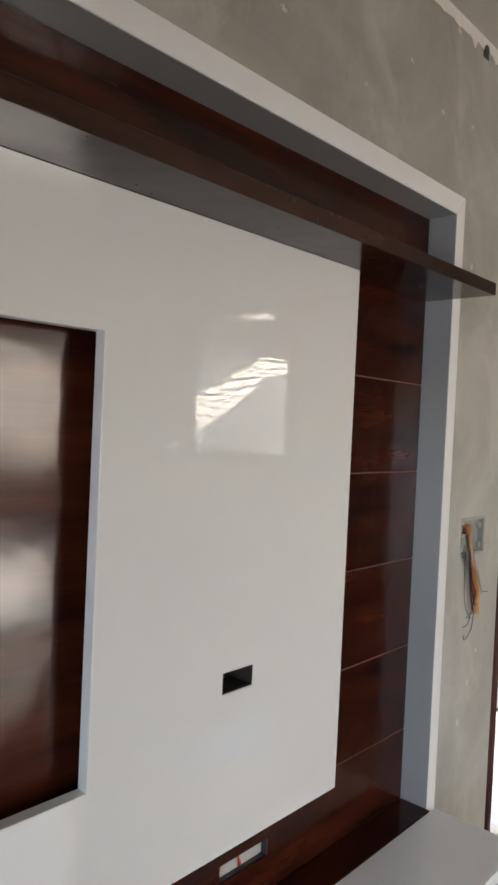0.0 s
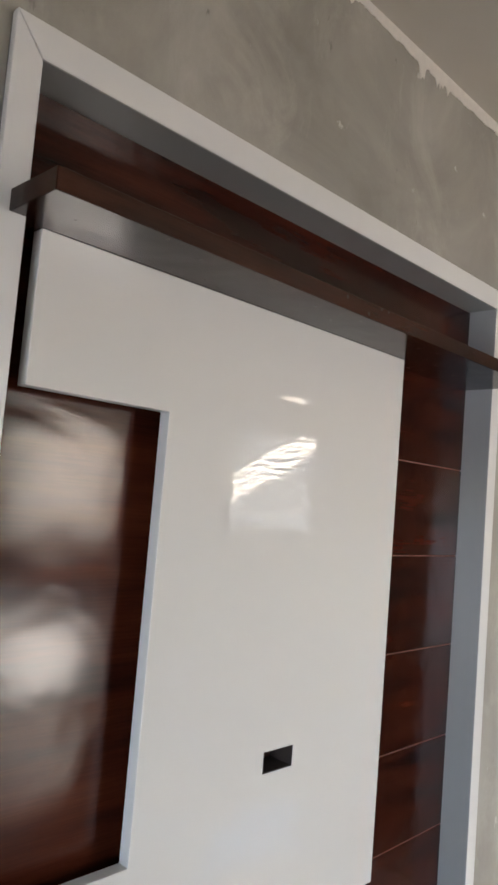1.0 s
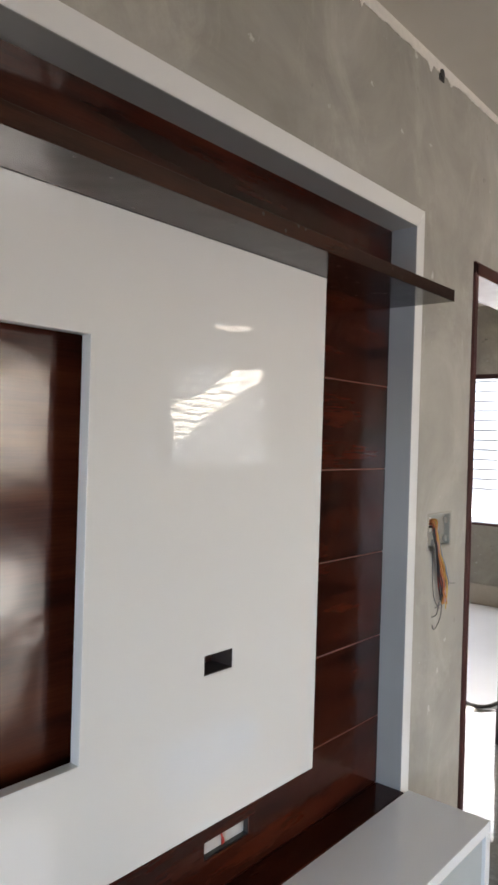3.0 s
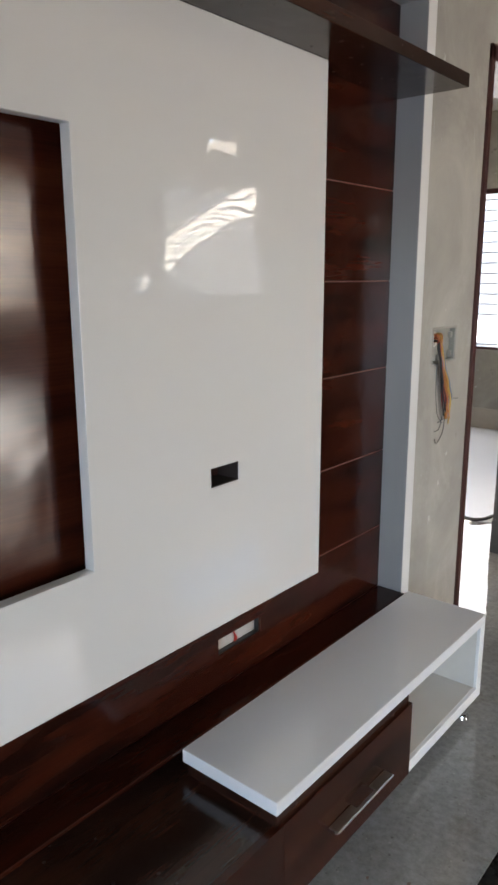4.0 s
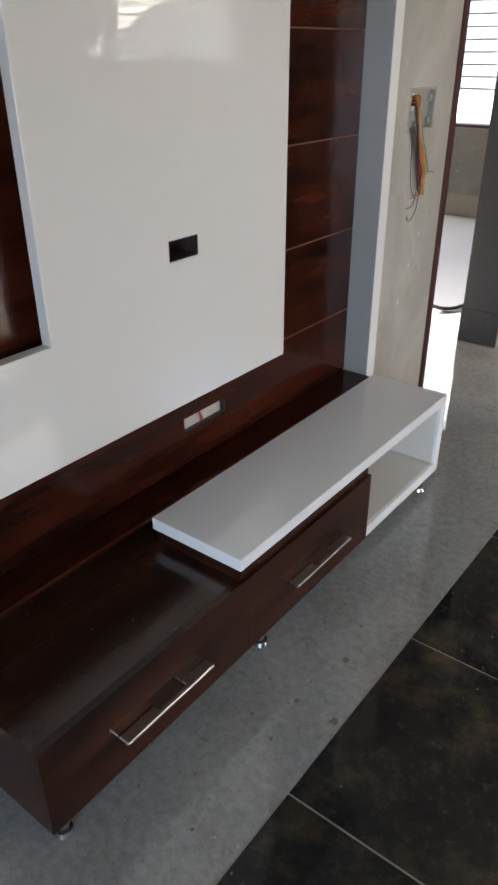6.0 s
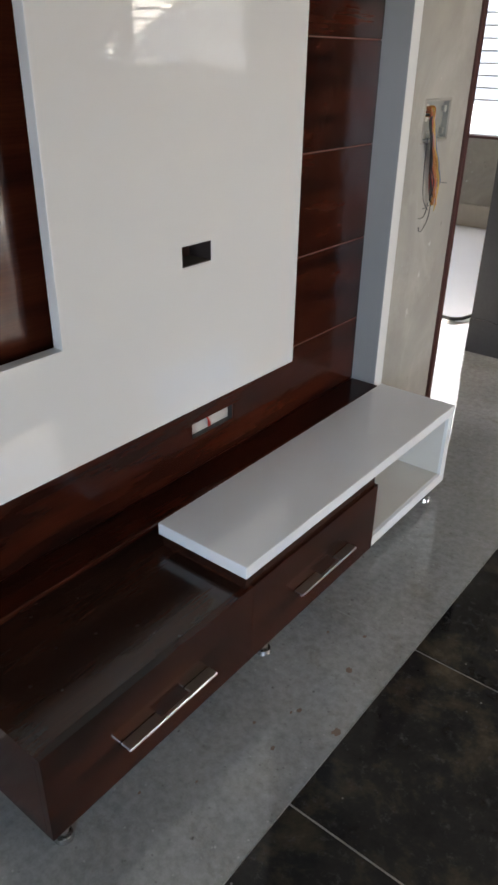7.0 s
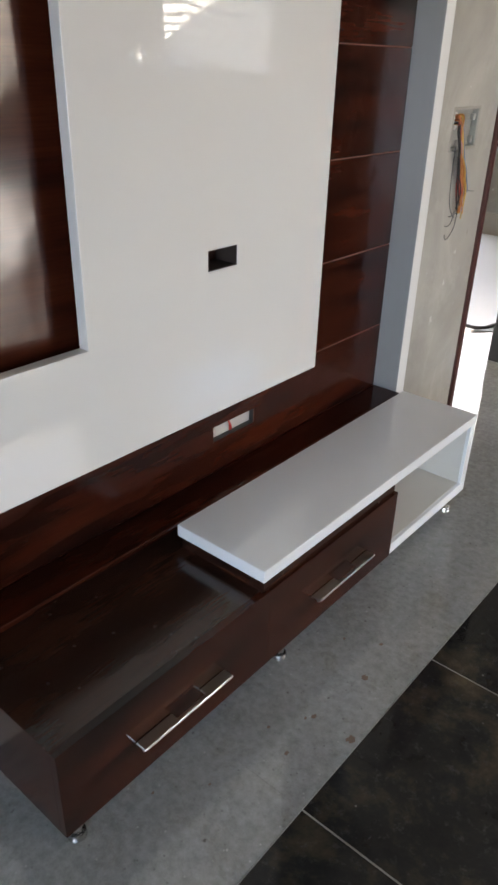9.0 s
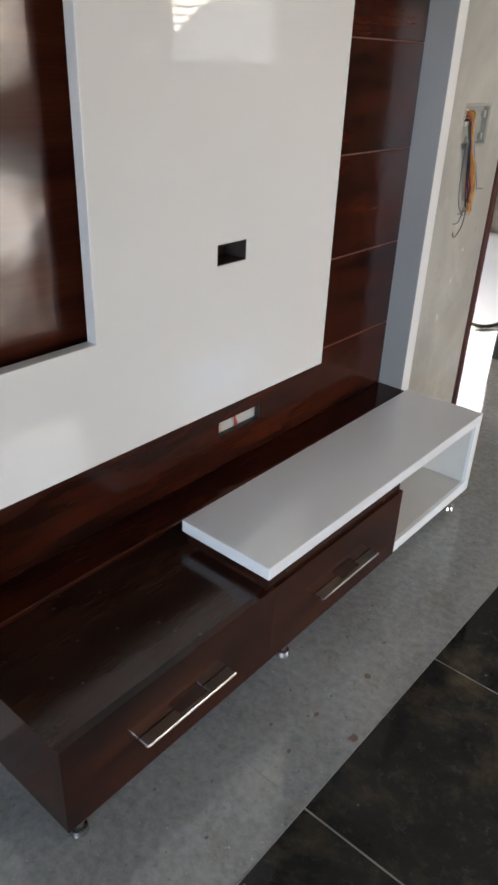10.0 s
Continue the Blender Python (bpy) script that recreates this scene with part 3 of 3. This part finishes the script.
put("socket_box", add_plate(bmesh.new(), -0.072, -0.0015, [1.1875, 1.189, 1.289, 1.2905], [0.9915, 0.993, 1.039, 1.0405], [(1, 1)]), SOCKET, panel, "empty dark socket recess")
put("socket_back", box(-0.0765, -0.0725, 1.183, 1.295, 0.987, 1.045), EDGE_BROWN, panel)

shelf = empty("top_shelf", (0.0, 1.3, 2.06), "dark glossy rosewood shelf across the frame", "shelf")
bm = bmesh.new()
SH = [(-0.077, PY[0] + 0.001), (0.0205, PY[0] + 0.001), (0.0205, 0.427), (0.167, 0.427), (0.167, 2.178), (0.0205, 2.178), (-0.077, 2.178)]
lo = [bm.verts.new((x, y, 2.0605)) for x, y in SH]
hi = [bm.verts.new((x, y, 2.0985)) for x, y in SH]
bm.faces.new(lo), bm.faces.new(hi)
for k in range(len(SH)):
    j = (k + 1) % len(SH)
    bm.faces.new([lo[k], lo[j], hi[j], hi[k]])
bmesh.ops.recalc_face_normals(bm, faces=bm.faces[:])
bmesh.ops.bevel(bm, geom=bm.edges[:], offset=0.0012, segments=1, affect='EDGES')
put("board", bm, WOOD_SHELF, shelf)
put("edge_band", box(0.1672, 0.1685, 0.427, 2.178, 2.0607, 2.0983, bevel=0.0004), WOOD_SHELF, shelf, "veneer edge band")
put("edge_band", box(0.0207, 0.1671, 0.4255, 0.4268, 2.0607, 2.0983, bevel=0.0004), WOOD_SHELF, shelf, "veneer edge band")
put("edge_band", box(0.0207, 0.1671, 2.1782, 2.1795, 2.0607, 2.0983, bevel=0.0004), WOOD_SHELF, shelf, "veneer edge band")

# ---- media cabinet ----
UX0, UX1, UY0, UY1, UZ0, UZ1 = -0.0295, 0.333, 0.414, 1.676, 0.05, 0.288
SEAM = 1.055
cab = empty("drawer_cabinet", ((UX0 + UX1) / 2, (UY0 + UY1) / 2, 0), "low dark rosewood drawer cabinet on chrome feet", "cabinet")
put("body", box(UX0, UX1 - 0.019, UY0, UY1, UZ0, UZ1 - 0.0035), WOOD_UNIT, cab)
put("top_board", box(UX0, UX1 - 0.0192, UY0, UY1, UZ1 - 0.003, UZ1, bevel=0.0004), WOOD_TOP, cab, "dark veneer top, greyed for the reflection on it")


def handle_mesh(yc):
    """A flat chrome pull: front bar and two wide tabs, with a slot between."""
    bm = bmesh.new()
    z, y0, y1, x0, x1 = 0.151, yc - 0.14, yc + 0.14, UX1 + 0.0005, UX1 + 0.031
    add_plate(bm, 0.0, 0.006, [y0, y0 + 0.105, y1 - 0.085, y1], [0.0, x1 - 0.012 - x0, x1 - x0], [(1, 0)], bevel=0.0018)
    bm.transform(Matrix.Translation((x0, 0, z)) @ Matrix(((0, 0, 1, 0), (0, 1, 0, 0), (1, 0, 0, 0), (0, 0, 0, 1))))
    add_box(bm, x1 - 0.0045, x1 + 0.0012, y0 + 0.004, y1 - 0.004, z + 0.0005, z + 0.0055, bevel=0.0018, segs=3)
    add_cylinder(bm, (x1 - 0.012, y0 + 0.008, z - 0.008), (x1 - 0.012, y0 + 0.008, z + 0.001), 0.005, n=10)
    return bm


for a, b, hc in ((UY0, SEAM - 0.00015, 0.744), (SEAM + 0.00015, UY1, 1.38)):
    d = put("drawer_front", box(UX1 - 0.0188, UX1, a, b, UZ0, UZ1, bevel=0.0003), WOOD_UNIT, cab)
    hm = handle_mesh(hc)
    hm.transform(Matrix.Translation(-cab.location))
    part("handle", hm, PULL_STEEL, d, "flat chrome pull handle")


def foot_mesh():
    bm = bmesh.new()
    add_cylinder(bm, (0, 0, 0.0), (0, 0, 0.012), 0.022, 0.019, 24)
    add_cylinder(bm, (0, 0, 0.016), (0, 0, 0.04), 0.013, 0.013, 16)
    add_cylinder(bm, (0, 0, 0.04), (0, 0, 0.05), 0.02, 0.02, 16)
    return bm


for x, y in ((0.31, 0.452), (0.31, 1.137), (0.14, 1.62), (0.08, 0.45), (0.08, 1.62)):
    bm = foot_mesh()
    bm.transform(Matrix.Translation((x, y, 0)))
    put("foot", bm, CHROME, cab, "small chrome foot", smooth=False)

con = empty("white_console", (0.18, 1.62, 0), "gloss white console top with an open shelf box", "console")
SX0, SX1 = 0.034, 0.331
SZ0, SZ1 = 0.324, 0.36
put("top", box(SX0, SX1, 1.029, 2.215, SZ0, SZ1, bevel=0.0015), LAMINATE, con)
BX = (UY1 + 0.002, 2.215)
put("bottom_board", box(SX0, SX1, BX[0], BX[1], 0.05, 0.088, bevel=0.0015), LAMINATE, con)
# inner faces of the box are toned greyer and darker than the laminate
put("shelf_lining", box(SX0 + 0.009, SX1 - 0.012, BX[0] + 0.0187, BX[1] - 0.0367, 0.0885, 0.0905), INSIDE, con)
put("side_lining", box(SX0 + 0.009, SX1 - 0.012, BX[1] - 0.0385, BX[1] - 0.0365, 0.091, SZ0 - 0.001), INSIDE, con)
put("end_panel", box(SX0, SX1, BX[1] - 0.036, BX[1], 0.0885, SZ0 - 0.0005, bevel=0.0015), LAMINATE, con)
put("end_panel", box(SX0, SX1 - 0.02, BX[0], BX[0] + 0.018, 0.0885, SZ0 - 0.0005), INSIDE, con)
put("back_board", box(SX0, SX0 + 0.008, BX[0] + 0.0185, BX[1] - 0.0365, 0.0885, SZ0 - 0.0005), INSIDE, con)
# riser takes the darker veneer: the top's shade is put into its colour
put("riser", box(SX0 + 0.01, SX1 - 0.006, 1.036, UY1 - 0.01, UZ1 + 0.0003, SZ0 - 0.0003), WOOD_SHELF, con, "set-back riser, in darker veneer for the shade under the top")
for x, y in ((0.31, 2.12), (0.08, 2.12)):
    bm = foot_mesh()
    bm.transform(Matrix.Translation((x, y, 0)))
    put("foot", bm, CHROME, con, "small chrome foot")

# cable outlet in the lower plank
outlet = empty("cable_outlet", (-0.085, 1.38, 0.487), "white recessed outlet box with a red wire", "outlet")
put("back_plate", box(-0.1035, -0.101, SLOT[0] - 0.002, SLOT[1] + 0.002, SLOT[2] - 0.002, SLOT[3] + 0.002), PVC, outlet)
put("rim", add_plate(bmesh.new(), -0.1008, -0.0862, [SLOT[0] - 0.003, SLOT[0], SLOT[1], SLOT[1] + 0.003], [SLOT[2] - 0.003, SLOT[2], SLOT[3], SLOT[3] + 0.003], [(1, 1)]), BLACK, outlet)
RED = plain("red_wire", (0.5, 0.04, 0.03), 0.4)
for shift in (0.0, 0.006):
    t = tube("wire", [(-0.099, 1.383 + shift, 0.461), (-0.094, 1.378 + shift, 0.475), (-0.092, 1.374, 0.49), (-0.098, 1.372 - shift, 0.507)], 0.0022, RED)
    t.parent = outlet
    t.matrix_parent_inverse = Matrix.Translation(-outlet.location)

# switch box with loose wires
swb = empty("switch_box", (-0.03, (SB[0] + SB[1]) / 2, SB[2]), "recessed metal switch box with loose coloured wires hanging out", "switch box")
bm = add_plate(bmesh.new(), -0.022, -0.002, [SB[0], SB[0] + 0.003, SB[1] - 0.003, SB[1]], [SB[2], SB[2] + 0.003, SB[3] - 0.003, SB[3]], [(1, 1)])
put("box", bm, STEEL, swb)
put("back_plate", box(-0.026, -0.0225, SB[0], SB[1], SB[2], SB[3]), STEEL, swb)
rnd = random.Random(11)


def loose_wire(pts, radius, mat):
    w = tube("wire", pts, radius, mat, None, 6)
    w.parent = swb
    w.matrix_parent_inverse = Matrix.Translation(-swb.location)


u = rnd.uniform
# conduit mouths and screw tabs of the box
for zc in (1.292, 1.262):
    bm = add_cylinder(bmesh.new(), (-0.0222, SB[0] + 0.024, zc), (-0.006, SB[0] + 0.024, zc), 0.0125, n=14)
    put("conduit_mouth", bm, LIME, swb, "white conduit mouth")
for yc, zc in ((SB[1] - 0.012, 1.285), (SB[1] - 0.012, 1.214), (SB[0] + 0.075, 1.205)):
    bm = box(-0.0222, -0.008, yc - 0.006, yc + 0.006, zc - 0.011, zc + 0.011, bevel=0.002)
    put("screw_tab", bm, CEMENT, swb)
put("plaster_rim", add_plate(bmesh.new(), -0.006, 0.0025, [SB[0] - 0.012, SB[0] - 0.001, SB[1] + 0.001, SB[1] + 0.009], [SB[2] - 0.01, SB[2] - 0.001, SB[3] + 0.001, SB[3] + 0.008], [(1, 1)], bevel=0.002), CEMENT, swb, "rough cement round the box")
# wires by colour: how many, how far to the side of the bundle's middle, and how low the ends hang
for colour, nme, count, side, low in (((0.45, 0.17, 0.05), "orange", 7, 0.0, 0.975), ((0.34, 0.05, 0.04), "red", 4, -0.014, 1.0), ((0.52, 0.33, 0.08), "yellow", 5, 0.01, 0.955),
                                      ((0.1, 0.15, 0.24), "blue", 4, 0.026, 1.03), ((0.02, 0.02, 0.022), "black", 4, -0.026, 0.985), ((0.4, 0.26, 0.3), "mauve", 2, 0.004, 0.97)):
    mt = plain(nme + "_wire", colour, 0.4)
    for _ in range(count):
        k = side + u(-0.009, 0.009)
        start = SB[0] + 0.024 + u(-0.012, 0.016) + 0.5 * side
        loop = u(0.0, 0.03)
        loose_wire([(-0.03, start, 1.292 - loop), (0.006 + u(0, 0.012), start - 0.008 + u(-0.006, 0.006), 1.297 - loop), (0.016 + u(0, 0.012), SB[0] + 0.014 + 0.6 * k, 1.25),
                    (0.017 + u(0, 0.012), SB[0] + 0.032 + 0.6 * k, 1.195), (0.015 + u(0, 0.014), SB[0] + 0.07 + k, 1.12), (0.012 + u(0, 0.014), SB[0] + 0.104 + k * 1.3 + u(-0.008, 0.008), 1.05),
                    (0.008 + u(0, 0.014), SB[0] + 0.118 + k * 0.9 + u(-0.012, 0.012), low + u(-0.012, 0.02))], 0.0021, mt)
THIN = plain("grey_thin_wire", (0.06, 0.06, 0.065), 0.5)
for pts in ([(0.012, 2.40, 1.2), (0.01, 2.405, 1.1), (0.008, 2.43, 1.0), (0.012, 2.47, 0.955)],
            [(0.01, 2.47, 0.98), (0.012, 2.45, 0.94), (0.01, 2.425, 0.93), (0.014, 2.40, 0.935)],
            [(0.012, 2.49, 0.97), (0.014, 2.475, 0.92), (0.012, 2.44, 0.885), (0.016, 2.41, 0.89), (0.018, 2.4, 0.905)],
            [(0.012, 2.48, 0.97), (0.016, 2.43, 0.965), (0.02, 2.41, 0.968)],
            [(0.014, 2.5, 1.1), (0.018, 2.53, 1.05), (0.012, 2.56, 1.04), (0.014, 2.6, 1.035)],
            [(0.012, 2.40, 1.2), (0.022, 2.375, 1.187), (0.018, 2.36, 1.19)]):
    loose_wire(pts, 0.0016, THIN)

# cable on the far room's floor
CABLE = plain("black_cable", (0.015, 0.015, 0.015), 0.5)
c = tube("cable", [(-1.1, 4.6, 0.012), (-0.75, 4.25, 0.012), (-0.55, 4.12, 0.012), (-0.45, 4.15, 0.012), (-0.4, 4.33, 0.012), (-0.28, 4.6, 0.012), (-0.25, 5.2, 0.012)], 0.012, CABLE)
tagged(c, "thick black cable lying on the tiled floor", "cable")

# assumed white sheet, added where the far room's floor is bright, its near edge under the cable
bm = bmesh.new()
grid = []
for i in range(25):
    u = i / 24
    row = []
    for j in range(29):
        w = j / 28
        x = -2.6 + 2.38 * u
        near = 4.3 - 0.22 * math.exp(-((x + 0.62) / 0.35) ** 2)
        y = near + (6.86 - near) * w
        row.append(bm.verts.new((x, y, 0.006 + 0.004 * noise.noise((x * 3, y * 2.2, 1.0)))))
    grid.append(row)
for i in range(24):
    for j in range(28):
        bm.faces.new([grid[i][j], grid[i + 1][j], grid[i + 1][j + 1], grid[i][j + 1]])
ex = bmesh.ops.extrude_face_region(bm, geom=bm.faces[:])
for v in [g for g in ex["geom"] if isinstance(g, bmesh.types.BMVert)]:
    v.co.z = 0.0005
tagged(finish("assumed_floor_sheet", bm, SHEET, None, True), "white sheet assumed over the bright part of the tiled floor", "plastic sheet")

# conduit end under the ceiling
bm = bmesh.new()
add_cylinder(bm, (-0.02, 2.378, 2.957), (0.006, 2.378, 2.957), 0.017, n=14)
add_box(bm, 0.0005, 0.004, 2.357, 2.397, 2.929, 2.95, bevel=0.001)
tagged(finish("conduit_end", bm, BLACK), "open black conduit end in the plaster", "conduit")

# dried splashes on the tiles
rnd = random.Random(23)
STAIN = plain("dried_mud", (0.17, 0.11, 0.08), 0.8, vary=0.4, scale=90)
for x, y, rad in ((0.611, 1.034, 0.011), (0.531, 1.223, 0.009), (0.52, 0.9, 0.005), (0.44, 0.93, 0.004), (0.505, 1.03, 0.006), (0.492, 1.012, 0.004), (0.44, 0.72, 0.003), (0.41, 1.31, 0.004), (0.50, 1.36, 0.005), (0.36, 0.62, 0.003)):
    bm = bmesh.new()
    vs = [bm.verts.new((x + rad * rnd.uniform(0.5, 1.2) * math.cos(a), y + 1.5 * rad * rnd.uniform(0.5, 1.2) * math.sin(a), 0.0006)) for a in np.linspace(0, 2 * math.pi, 13)[:-1]]
    f = bm.faces.new(vs)
    ex = bmesh.ops.extrude_face_region(bm, geom=[f])
    for v in [g for g in ex["geom"] if isinstance(g, bmesh.types.BMVert)]:
        v.co.z -= 0.0006
    tagged(finish("mud_splash", bm, STAIN), "small dried brown splash on the grey tile", "stain", "splashes on the floor")

# ---- floor tiles, last ----
STEP, TX, TY = 0.597, 0.632, 0.808
def tile_mesh(gap, mat):
    ob = part("tile", box(-STEP / 2 + gap, STEP / 2 - gap, -STEP / 2 + gap, STEP / 2 - gap, -0.0019, 0.0, bevel=0.0003), mat, floor)
    return ob, ob.data


first, light_mesh = tile_mesh(0.0002, TILE_L)
second, dark_mesh = tile_mesh(0.0026, TILE_B)
spots = []
for i in range(-8, 5):
    for j in range(-6, 11):
        x, y = TX + (i + 0.5) * STEP, TY + (j + 0.5) * STEP
        if ROOM_X + 0.1 < x or y > ROOM_N or y < ROOM_S - 0.2 or (x < -0.35 and not (FAR_S - 0.3 < y < FAR_N + 0.1)) or x < FAR_X:
            continue
        spots.append((x, y, light_mesh if i < 0 else dark_mesh))
for ob in (first, second):
    k = next(k for k, spot in enumerate(spots) if spot[2] is ob.data)
    ob.location = (spots[k][0], spots[k][1], 0)
    spots.pop(k)
for x, y, me in spots:
    o = new("tile", me)
    o.parent = floor
    o.location = (x, y, 0)
